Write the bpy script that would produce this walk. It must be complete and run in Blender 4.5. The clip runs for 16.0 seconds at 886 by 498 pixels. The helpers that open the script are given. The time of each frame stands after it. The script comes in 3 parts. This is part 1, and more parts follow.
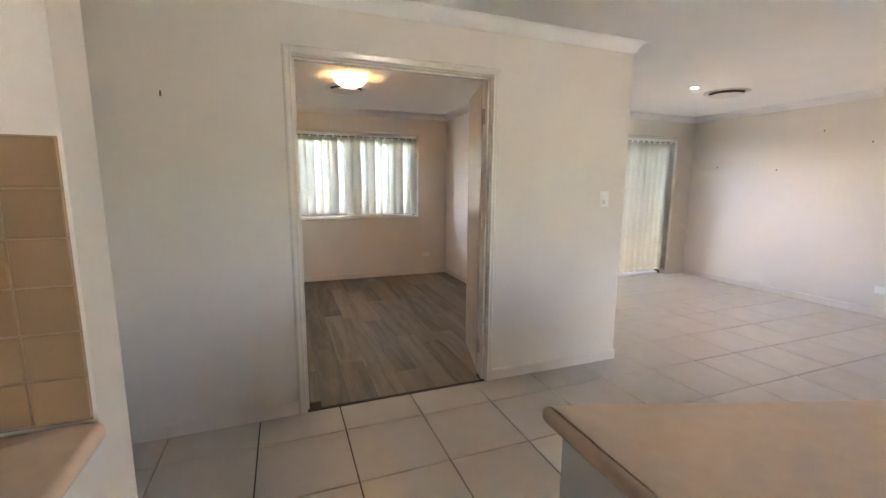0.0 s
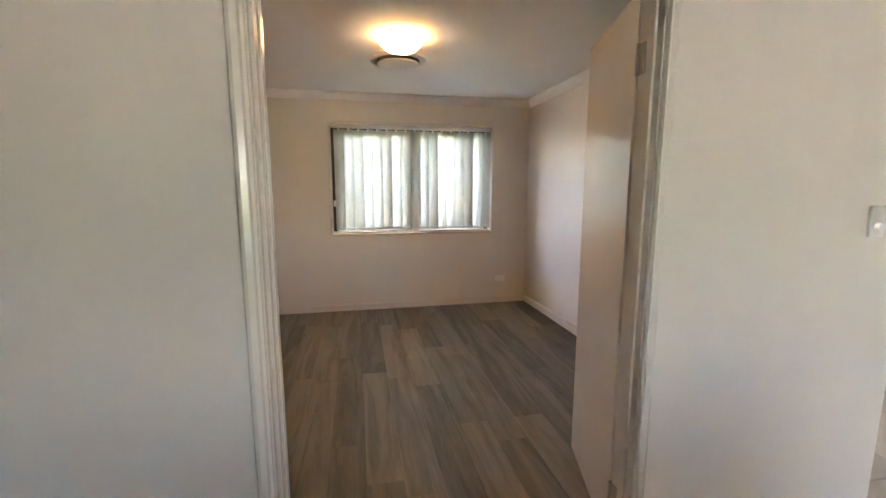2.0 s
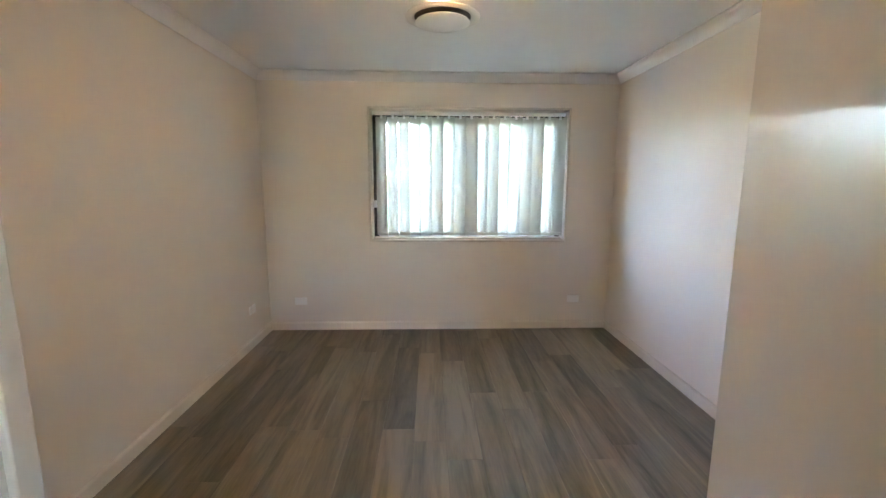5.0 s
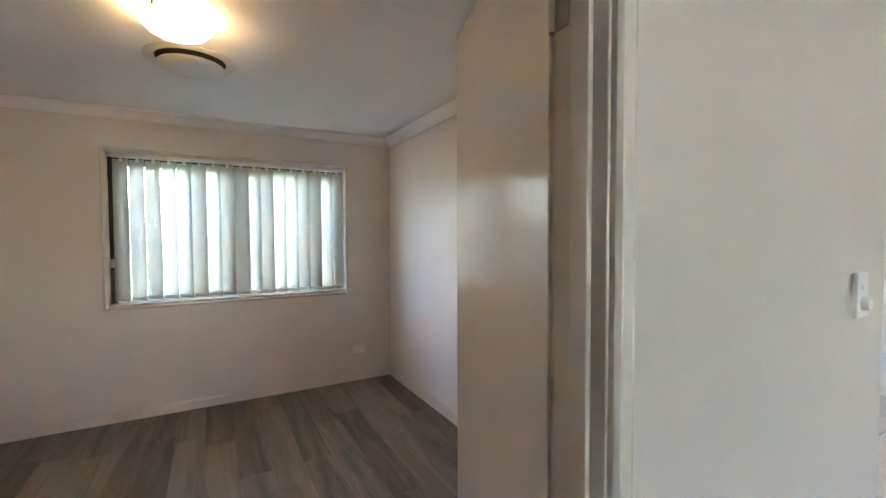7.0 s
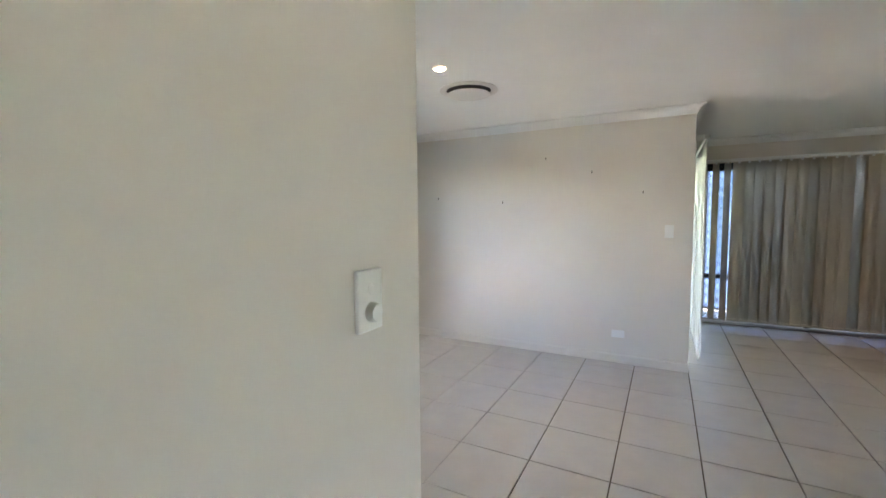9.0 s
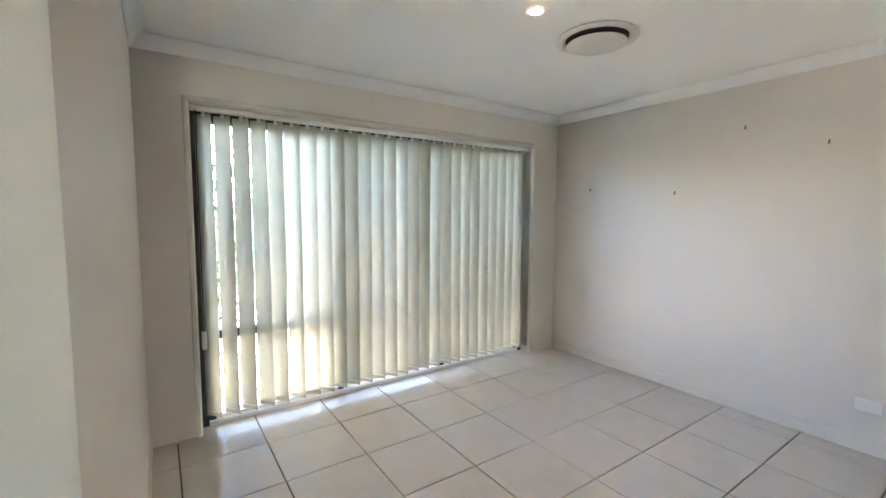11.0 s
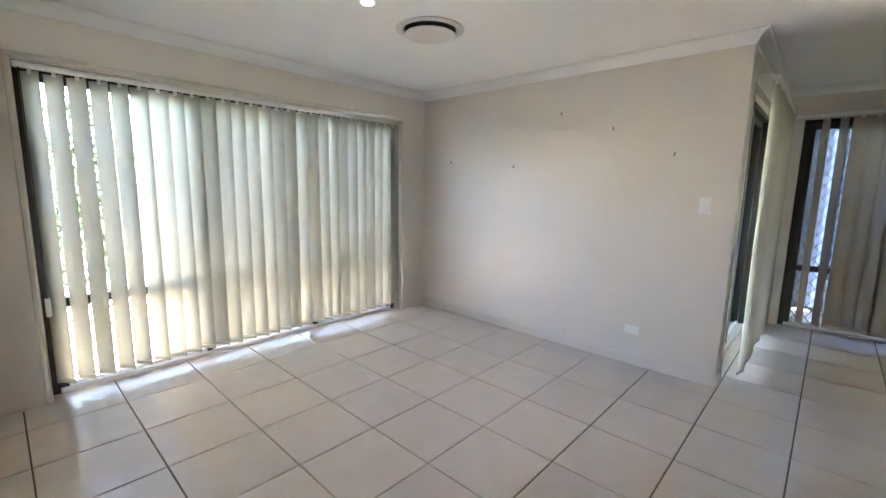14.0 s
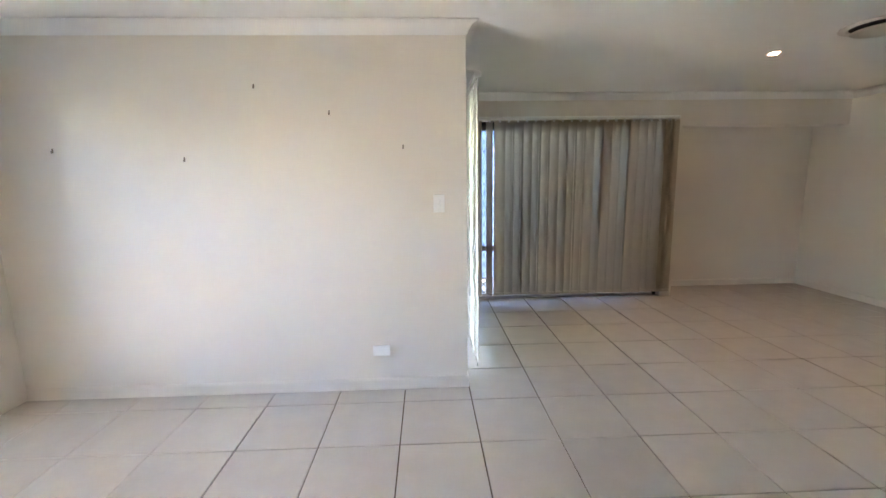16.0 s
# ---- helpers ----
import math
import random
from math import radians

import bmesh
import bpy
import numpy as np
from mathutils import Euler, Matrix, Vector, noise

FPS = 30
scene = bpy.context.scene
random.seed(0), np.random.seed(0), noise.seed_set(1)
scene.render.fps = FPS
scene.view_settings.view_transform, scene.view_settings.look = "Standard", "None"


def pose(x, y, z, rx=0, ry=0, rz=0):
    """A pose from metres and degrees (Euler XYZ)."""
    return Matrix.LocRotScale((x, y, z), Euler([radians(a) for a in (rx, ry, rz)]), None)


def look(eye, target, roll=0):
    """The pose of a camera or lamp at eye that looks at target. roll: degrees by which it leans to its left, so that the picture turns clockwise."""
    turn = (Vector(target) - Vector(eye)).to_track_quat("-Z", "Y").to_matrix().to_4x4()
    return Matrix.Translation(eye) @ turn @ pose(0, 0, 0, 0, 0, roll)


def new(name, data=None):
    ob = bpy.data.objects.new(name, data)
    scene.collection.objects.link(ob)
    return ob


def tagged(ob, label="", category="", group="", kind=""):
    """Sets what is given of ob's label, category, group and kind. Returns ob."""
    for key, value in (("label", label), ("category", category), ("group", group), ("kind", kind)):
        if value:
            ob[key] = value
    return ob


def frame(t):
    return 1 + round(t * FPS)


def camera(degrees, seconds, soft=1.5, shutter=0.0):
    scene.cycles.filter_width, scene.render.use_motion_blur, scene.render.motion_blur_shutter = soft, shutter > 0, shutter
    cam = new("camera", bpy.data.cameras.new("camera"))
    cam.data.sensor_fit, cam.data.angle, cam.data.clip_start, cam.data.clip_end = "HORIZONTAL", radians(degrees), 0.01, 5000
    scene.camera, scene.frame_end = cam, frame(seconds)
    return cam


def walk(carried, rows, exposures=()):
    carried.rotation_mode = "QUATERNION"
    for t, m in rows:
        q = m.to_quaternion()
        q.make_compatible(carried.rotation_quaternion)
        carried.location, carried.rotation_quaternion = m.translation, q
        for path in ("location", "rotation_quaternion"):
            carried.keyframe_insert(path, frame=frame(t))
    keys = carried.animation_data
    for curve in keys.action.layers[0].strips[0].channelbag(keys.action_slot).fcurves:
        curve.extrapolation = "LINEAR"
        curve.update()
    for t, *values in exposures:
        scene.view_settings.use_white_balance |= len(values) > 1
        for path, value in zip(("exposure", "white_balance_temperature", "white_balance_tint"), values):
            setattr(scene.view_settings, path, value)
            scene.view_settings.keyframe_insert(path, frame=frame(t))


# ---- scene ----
# camera and walk
cam = camera(93.4, 16.0)
PATH = [
    (0, (-2.452, -2.493, 1.376), (-1.745, -0.648, 1.069), 0.4),
    (0.5, (-2.37, -2.225, 1.381), (-1.715, -0.359, 1.083), -0.4),
    (1, (-2.222, -1.916, 1.385), (-1.646, -0.021, 1.106), -0.7),
    (1.5, (-2.202, -1.558, 1.378), (-1.681, 0.354, 1.107), -0.5),
    (2, (-2.112, -1.197, 1.402), (-1.711, 0.74, 1.108), 0.0),
    (2.5, (-1.979, -0.909, 1.394), (-1.754, 1.055, 1.091), 0.5),
    (3, (-1.96, -0.638, 1.37), (-1.837, 1.328, 1.022), 0.8),
    (3.2, (-1.964, -0.54, 1.357), (-1.867, 1.42, 0.972), 0.5),
    (5.3, (-1.827, -0.389, 1.412), (-1.762, 1.593, 1.151), 0.2),
    (5.5, (-1.87, -0.405, 1.411), (-1.775, 1.588, 1.274), 0.3),
    (6, (-1.893, -0.396, 1.464), (-1.672, 1.591, 1.424), 0.2),
    (6.5, (-1.824, -0.418, 1.487), (-1.301, 1.511, 1.418), -0.0),
    (7, (-1.684, -0.419, 1.435), (-0.711, 1.327, 1.365), -0.2),
    (7.5, (-1.404, -0.428, 1.37), (-0.023, 1.017, 1.301), -0.5),
    (8, (-1.179, -0.411, 1.419), (0.509, 0.654, 1.291), -0.9),
    (8.2, (-1.143, -0.426, 1.43), (0.626, 0.495, 1.28), -0.4),
    (10.3, (-0.153, -0.536, 1.417), (1.441, 0.66, 1.242), -0.8),
    (10.5, (-0.085, -0.545, 1.414), (1.382, 0.804, 1.249), -0.6),
    (11, (0.063, -0.665, 1.402), (1.187, 0.982, 1.237), 0.3),
    (11.5, (0.099, -0.856, 1.387), (1.055, 0.888, 1.169), 0.6),
    (12, (0.083, -1.098, 1.395), (1.051, 0.632, 1.129), 1.0),
    (12.5, (0.057, -1.302, 1.392), (1.101, 0.377, 1.09), 1.3),
    (13, (0.038, -1.501, 1.393), (1.185, 0.104, 1.066), 1.5),
    (13.5, (0.053, -1.441, 1.388), (1.336, 0.06, 1.068), 1.3),
    (14, (0.1, -1.179, 1.387), (1.551, 0.166, 1.091), 1.0),
    (14.5, (0.26, -0.973, 1.38), (1.91, 0.124, 1.108), 0.4),
    (15, (0.431, -0.759, 1.391), (2.265, -0.008, 1.123), -0.2),
    (15.5, (0.577, -0.555, 1.384), (2.527, -0.208, 1.111), -0.5),
    (16, (0.746, -0.441, 1.423), (2.719, -0.517, 1.106), -0.8),
]
EXPOSURE = [(0.0, 6.2, 7600, 28), (1.5, 6.25, 7500, 27), (3.0, 6.45, 7150, 22), (5.5, 6.6, 6350, 17), (7.0, 6.15, 6650, 19), (8.0, 5.9, 6950, 18), (10.5, 5.85, 6950, 18),
            (12.5, 5.8, 7000, 19), (14.5, 5.85, 7000, 20), (16.0, 6.35, 7050, 20)]
walk(cam, [(t, look(eye, target, roll)) for t, eye, target, roll in PATH], EXPOSURE)

# ---- plan, in metres ----
CEIL, COVE = 2.39, 0.075
WALL_X0, DOOR_L, DOOR_R, DOOR_H = -4.6, -2.368, -1.174, 2.05   # bedroom door wall, front face y = 0
T = 0.11                                                       # partition thickness
AX = -0.03                                                     # living face of the shared wall
BED_X0, BED_X1, BED_Y = -3.37, -0.09, 3.555                    # bedroom
BW_X0, BW_X1, BW_Z0, BW_Z1 = -2.365, -0.56, 0.893, 2.07       # bedroom window
LIV_X, LIV_Y = 3.49, 2.282                                     # picture-hook wall, living window wall
LW_X0, LW_X1, LW_Z1 = 0.245, 3.13, 2.06                        # living sliding door
M_END = -0.705                                                 # end of the hook wall
FAR_X, FD_Y0, FD_Y1 = 5.62, -3.28, -0.88                       # far wall and its sliding door
REC_X, REC_Y0 = 6.09, -3.42                                    # recess
SOUTH = -5.42
KW_X0, KW_X1, KW_Z1 = -1.2, -0.3, 2.10                          # added glazed door, an unseen daylight source for the kitchen
TILE, TILE_Y, TILE_OX, TILE_OY = 0.457, 0.447, 0.107, -0.270
ND_X0, ND_X1 = 3.62, 5.35                                      # side sliding door

# ---- world and light ----
SUN_EL, SUN_AZ = 77, 22
world = bpy.data.worlds.new("world")
scene.world = world
world.use_nodes = True
wn = world.node_tree
sky = wn.nodes.new("ShaderNodeTexSky")
sky.sky_type, sky.sun_disc = "NISHITA", False
sky.sun_elevation, sky.sun_rotation = radians(SUN_EL), radians(SUN_AZ)
wn.links.new(sky.outputs[0], wn.nodes["Background"].inputs[0])
wn.nodes["Background"].inputs[1].default_value = 0.15
sun = new("sun", bpy.data.lights.new("sun", "SUN"))
sun.data.energy, sun.data.angle, sun.data.color = 3.2, radians(0.5), (1, 0.95, 0.88)
_a, _e = radians(SUN_AZ), radians(SUN_EL)
sun.matrix_world = look((math.sin(_a) * math.cos(_e) * 20, math.cos(_a) * math.cos(_e) * 20, math.sin(_e) * 20), (0, 0, 0))


DOWN_W = 0.22


# ---- materials ----
def material(name, color, rough=0.6, metal=0.0, vary=0.06, scale=3.0, grain=180.0, bump=0.05, spec=0.5, obj_vary=0.0,
             emit=0.0, emit_color=None, translucent=0.0, coat=0.0):
    m = bpy.data.materials.new(name)
    m.use_nodes = True
    n, l = m.node_tree.nodes, m.node_tree.links
    b = n["Principled BSDF"]
    b.inputs["Roughness"].default_value, b.inputs["Metallic"].default_value = rough, metal
    b.inputs["Specular IOR Level"].default_value = spec
    b.inputs["Coat Weight"].default_value = coat
    tc = n.new("ShaderNodeNewGeometry")
    big, fine = n.new("ShaderNodeTexNoise"), n.new("ShaderNodeTexNoise")
    big.inputs["Scale"].default_value, big.inputs["Detail"].default_value = scale, 5
    fine.inputs["Scale"].default_value, fine.inputs["Detail"].default_value = grain, 3
    l.new(tc.outputs["Position"], big.inputs["Vector"])
    l.new(tc.outputs["Position"], fine.inputs["Vector"])
    add = n.new("ShaderNodeMath")
    add.operation = "MULTIPLY_ADD"
    add.inputs[1].default_value = 0.35
    l.new(fine.outputs["Fac"], add.inputs[0])
    l.new(big.outputs["Fac"], add.inputs[2])
    src = add.outputs[0]
    if obj_vary:
        oi, ma = n.new("ShaderNodeObjectInfo"), n.new("ShaderNodeMath")
        ma.operation, ma.inputs[1].default_value = "MULTIPLY_ADD", obj_vary
        l.new(oi.outputs["Random"], ma.inputs[0])
        l.new(src, ma.inputs[2])
        src = ma.outputs[0]
    mr = n.new("ShaderNodeMapRange")
    mr.inputs["From Min"].default_value, mr.inputs["From Max"].default_value = 0.35, 1.0 + obj_vary
    mr.inputs["To Min"].default_value, mr.inputs["To Max"].default_value = 1 - vary, 1 + vary
    l.new(src, mr.inputs["Value"])
    mix = n.new("ShaderNodeVectorMath")
    mix.operation = "SCALE"
    mix.inputs[0].default_value = color
    l.new(mr.outputs[0], mix.inputs["Scale"])
    l.new(mix.outputs[0], b.inputs["Base Color"])
    if bump:
        bp = n.new("ShaderNodeBump")
        bp.inputs["Strength"].default_value, bp.inputs["Distance"].default_value = bump, 0.004
        l.new(src, bp.inputs["Height"])
        l.new(bp.outputs[0], b.inputs["Normal"])
    if emit:
        b.inputs["Emission Color"].default_value = (*(emit_color or color), 1)
        b.inputs["Emission Strength"].default_value = emit
    if translucent:
        tr, ms = n.new("ShaderNodeBsdfTranslucent"), n.new("ShaderNodeMixShader")
        l.new(mix.outputs[0], tr.inputs[0])
        ms.inputs[0].default_value = translucent
        l.new(b.outputs[0], ms.inputs[1])
        l.new(tr.outputs[0], ms.inputs[2])
        l.new(ms.outputs[0], n["Material Output"].inputs[0])
    return m


def glass_material(name):
    m = bpy.data.materials.new(name)
    m.use_nodes = True
    n, l = m.node_tree.nodes, m.node_tree.links
    t, g, ms, f = n.new("ShaderNodeBsdfTransparent"), n.new("ShaderNodeBsdfGlossy"), n.new("ShaderNodeMixShader"), n.new("ShaderNodeFresnel")
    t.inputs[0].default_value = (0.92, 0.95, 0.95, 1)
    g.inputs["Roughness"].default_value = 0.02
    l.new(f.outputs[0], ms.inputs[0])
    l.new(t.outputs[0], ms.inputs[1])
    l.new(g.outputs[0], ms.inputs[2])
    l.new(ms.outputs[0], n["Material Output"].inputs[0])
    return m


PAINT = material("wall_paint", (0.79, 0.745, 0.68), 0.5, vary=0.03, scale=1.3, grain=260, bump=0.10, spec=0.35)
CEILING = material("ceiling_paint", (0.86, 0.86, 0.85), 0.8, vary=0.02, grain=300, bump=0.06)
GLOSS = material("gloss_trim_paint", (0.80, 0.76, 0.69), 0.14, vary=0.03, scale=6, grain=90, bump=0.03)
TILE_M = material("floor_tile_glaze", (0.60, 0.555, 0.495), 0.22, vary=0.07, scale=7, grain=60, bump=0.03, obj_vary=0.25)
GROUT = material("grout", (0.085, 0.06, 0.042), 0.9, vary=0.2, scale=9, bump=0.3)
BLIND = material("blind_fabric", (0.56, 0.55, 0.48), 0.8, vary=0.05, scale=4, grain=500, bump=0.15, translucent=0.10)
LINED = material("lined_blind_fabric", (0.60, 0.58, 0.52), 0.8, vary=0.04, scale=4, grain=500, bump=0.15, translucent=0.012)
BLOCKOUT = material("blockout_blind_fabric", (0.57, 0.50, 0.40), 0.8, vary=0.05, scale=4, grain=500, bump=0.15, translucent=0.004)
CHAIN = material("white_plastic", (0.88, 0.88, 0.86), 0.35, vary=0.02, bump=0)
DARK = material("dark_bronze_frame", (0.03, 0.027, 0.025), 0.4, vary=0.1, bump=0.02)
CHROME = material("satin_nickel", (0.42, 0.40, 0.37), 0.35, 1.0, vary=0.1, grain=300, bump=0.05)
BENCH = material("laminate_bench", (0.66, 0.48, 0.34), 0.32, vary=0.08, scale=25, grain=400, bump=0.02)
CAB = material("cabinet_laminate", (0.78, 0.75, 0.70), 0.4, vary=0.02, bump=0.02)
SPLASH = material("beige_wall_tile", (0.30, 0.185, 0.10), 0.3, vary=0.08, scale=8, bump=0.05, obj_vary=0.3)
PALE_GROUT = material("pale_grout", (0.38, 0.26, 0.16), 0.9, vary=0.08)
# Pale metal: the bright strip below the blinds put into the frame's colour
ALU = material("light_strip_metal", (0.72, 0.72, 0.72), 0.4, 0.3, vary=0.05, bump=0.02)
GLASS = glass_material("window_glass")
LAMP = material("lit_glass", (1, 0.9, 0.75), 0.3, vary=0, bump=0, emit=0.48, emit_color=(1, 0.64, 0.28))
LED = material("lit_downlight", (1, 0.9, 0.8), 0.3, vary=0, bump=0, emit=6, emit_color=(1, 0.66, 0.42))
VENT = material("vent_plastic", (0.72, 0.70, 0.67), 0.5, vary=0.02, bump=0.02)
# Trim and cord tone; also puts the shade of duct and slots into colour
SHADE_DARK = material("vent_shadow_gap", (0.06, 0.055, 0.05), 0.8, bump=0)
PAVE = material("patio_concrete", (0.60, 0.54, 0.46), 0.85, vary=0.2, scale=3, bump=0.3)
GRASS = material("lawn", (0.07, 0.10, 0.03), 0.9, vary=0.4, scale=8, grain=60, bump=0.6)
LEAF = material("leaf", (0.04, 0.068, 0.022), 0.55, vary=0.4, scale=12, bump=0.1, translucent=0.12)
FENCE = material("fence_steel", (0.55, 0.54, 0.50), 0.5, vary=0.1, scale=4, bump=0.05)
# Dark bluish copy of the fence steel, with the passage shade in its colour
SHADED = material("shade_toned_steel", (0.16, 0.19, 0.25), 0.5, vary=0.12, scale=4, bump=0.05)
# Dark copy of the patio concrete: side passage shade put into the colour
SHADE_PAVE = material("shade_toned_concrete", (0.17, 0.16, 0.15), 0.8, vary=0.3, scale=5, bump=0.4)
BRICK_M = material("brick", (0.38, 0.26, 0.19), 0.85, vary=0.25, scale=10, bump=0.4, obj_vary=0.4)
NAIL = material("steel_hook", (0.20, 0.17, 0.14), 0.4, 0.8, bump=0)


def wood_material(name):
    m = bpy.data.materials.new(name)
    m.use_nodes = True
    n, l = m.node_tree.nodes, m.node_tree.links
    b = n["Principled BSDF"]
    g, oi = n.new("ShaderNodeNewGeometry"), n.new("ShaderNodeObjectInfo")
    off = n.new("ShaderNodeVectorMath")
    off.operation = "MULTIPLY_ADD"
    off.inputs[1].default_value = (13.0, 31.0, 7.0)
    l.new(oi.outputs["Random"], off.inputs[0])
    l.new(g.outputs["Position"], off.inputs[2])
    mp = n.new("ShaderNodeMapping")
    mp.inputs["Scale"].default_value = (1.0, 0.09, 1.0)
    l.new(off.outputs[0], mp.inputs[0])
    n1, n2 = n.new("ShaderNodeTexNoise"), n.new("ShaderNodeTexNoise")
    n1.inputs["Scale"].default_value, n1.inputs["Detail"].default_value, n1.inputs["Distortion"].default_value = 10, 6, 1.4
    n2.inputs["Scale"].default_value, n2.inputs["Detail"].default_value = 110, 3
    l.new(mp.outputs[0], n1.inputs["Vector"])
    l.new(mp.outputs[0], n2.inputs["Vector"])
    a1, a2 = n.new("ShaderNodeMath"), n.new("ShaderNodeMath")
    a1.operation = a2.operation = "MULTIPLY_ADD"
    a1.inputs[1].default_value, a2.inputs[1].default_value = 0.30, 0.30
    l.new(n2.outputs["Fac"], a1.inputs[0])
    l.new(n1.outputs["Fac"], a1.inputs[2])
    l.new(oi.outputs["Random"], a2.inputs[0])
    l.new(a1.outputs[0], a2.inputs[2])
    cr = n.new("ShaderNodeValToRGB")
    e = cr.color_ramp.elements
    e[0].position, e[0].color = 0.46, (0.070, 0.062, 0.049, 1)
    e[1].position, e[1].color = 1.0, (0.250, 0.216, 0.165, 1)
    l.new(a2.outputs[0], cr.inputs[0])
    l.new(cr.outputs[0], b.inputs["Base Color"])
    b.inputs["Roughness"].default_value = 0.42
    bp = n.new("ShaderNodeBump")
    bp.inputs["Strength"].default_value, bp.inputs["Distance"].default_value = 0.15, 0.002
    l.new(a1.outputs[0], bp.inputs["Height"])
    l.new(bp.outputs[0], b.inputs["Normal"])
    return m


WOOD = wood_material("vinyl_plank")


# ---- mesh helpers ----
def finish(name, bm, mat, parent=None, label="", smooth=False):
    me = bpy.data.meshes.new(name)
    bmesh.ops.recalc_face_normals(bm, faces=bm.faces)
    bm.to_mesh(me)
    bm.free()
    me.materials.append(mat)
    if smooth:
        for p in me.polygons:
            p.use_smooth = True
        me.set_sharp_from_angle(angle=radians(40))
    ob = new(name, me)
    if parent:
        ob.parent = parent
    if label:
        ob["label"] = label
    return ob


def part(name, bm, mat, parent, label="", smooth=False):
    return finish(name, bm, mat, parent, label, smooth)


def boxm(*boxes, bevel=0.0, seg=2):
    """One bmesh of boxes, each (x0, x1, y0, y1, z0, z1)."""
    bm = bmesh.new()
    for x0, x1, y0, y1, z0, z1 in boxes:
        m = Matrix.Translation(((x0 + x1) / 2, (y0 + y1) / 2, (z0 + z1) / 2)) @ Matrix.Diagonal((abs(x1 - x0), abs(y1 - y0), abs(z1 - z0), 1))
        bmesh.ops.create_cube(bm, size=1, matrix=m)
    if bevel:
        bmesh.ops.bevel(bm, geom=bm.edges[:], offset=bevel, segments=seg, profile=0.5, affect="EDGES")
    return bm


def holed(u0, u1, a, b, z0, z1, v0, v1):
    """One welded wall from u0 to u1, v0 to v1 thick, with an opening from a to b and z0 to z1."""
    us, zs = [u0, a, b, u1], [-0.02] + ([z0] if z0 > 0 else []) + [z1, CEIL]
    boxes = []
    for i in range(3):
        for k in range(len(zs) - 1):
            if i == 1 and zs[k] >= z0 - 0.03 and zs[k + 1] <= z1 + 1e-6:
                continue
            boxes.append((us[i], us[i + 1], v0, v1, zs[k], zs[k + 1]))
    bm = boxm(*boxes)
    bmesh.ops.remove_doubles(bm, verts=bm.verts[:], dist=1e-5)
    inner = [f for f in bm.faces if all(len(e.link_faces) > 2 for e in f.edges)]
    bmesh.ops.delete(bm, geom=inner, context="FACES_ONLY")
    return bm


def lathe(profile, seg=40, m=Matrix()):
    """Turns (radius, z) points about z."""
    bm = bmesh.new()
    rings = []
    for r, z in profile:
        if r < 1e-5:
            rings.append([bm.verts.new(m @ Vector((0, 0, z)))])
        else:
            rings.append([bm.verts.new(m @ Vector((r * math.cos(2 * math.pi * i / seg), r * math.sin(2 * math.pi * i / seg), z))) for i in range(seg)])
    for a, b in zip(rings, rings[1:]):
        for i in range(seg):
            j = (i + 1) % seg
            if len(a) == 1 and len(b) > 1:
                bm.faces.new((a[0], b[i], b[j]))
            elif len(b) == 1 and len(a) > 1:
                bm.faces.new((a[i], a[j], b[0]))
            elif len(a) > 1:
                bm.faces.new((a[i], a[j], b[j], b[i]))
    return bm


def sweep(profile, p0, p1, inward, mitre0=0.0, mitre1=0.0):
    """A profile of (out, z) points run level from p0 to p1; out is measured along inward; mitres lengthen an end with the distance out."""
    bm = bmesh.new()
    p0, p1, n = Vector((*p0, 0)), Vector((*p1, 0)), Vector((*inward, 0))
    d = (p1 - p0).normalized()
    a = [bm.verts.new(p0 + n * o + d * (o * mitre0) + Vector((0, 0, z))) for o, z in profile]
    b = [bm.verts.new(p1 + n * o - d * (o * mitre1) + Vector((0, 0, z))) for o, z in profile]
    k = len(profile)
    for i in range(k):
        bm.faces.new((a[i], a[(i + 1) % k], b[(i + 1) % k], b[i]))
    bm.faces.new(a)
    bm.faces.new(b)
    return bm


def structure(name, bm, mat, label, category, smooth=False):
    return tagged(finish(name, bm, mat, smooth=smooth), label, category, kind="structure")


def thing(name, label, category, at=(0, 0, 0), rz=0.0, group=""):
    e = new(name)
    e.matrix_basis = pose(*at, 0, 0, rz)
    return tagged(e, label, category, group)


# ---- structure ----
structure("floor_slab", boxm((WALL_X0 - 0.3, LIV_X + 0.13, SOUTH - 0.2, LIV_Y + 0.2, -0.30, -0.012), (LIV_X + 0.13, REC_X + 0.2, SOUTH - 0.2, M_END + 0.2, -0.30, -0.012)), GROUT, "concrete slab with dark grout bed under the tiles", "floor")
structure("bedroom_slab", boxm((BED_X0 - 0.1, BED_X1, 0.02, BED_Y + 0.05, -0.30, -0.004)), GROUT, "dark underlay below the bedroom planks", "floor")
structure("ceiling", boxm((WALL_X0 - 0.3, 0.0, SOUTH - 0.3, BED_Y + 0.2, CEIL, CEIL + 0.15), (0.0, LIV_X + 0.13, SOUTH - 0.3, LIV_Y + 0.2, CEIL, CEIL + 0.15), (LIV_X + 0.13, REC_X + 0.3, SOUTH - 0.3, M_END + 0.2, CEIL, CEIL + 0.15)), CEILING, "flat white plasterboard ceiling", "ceiling")

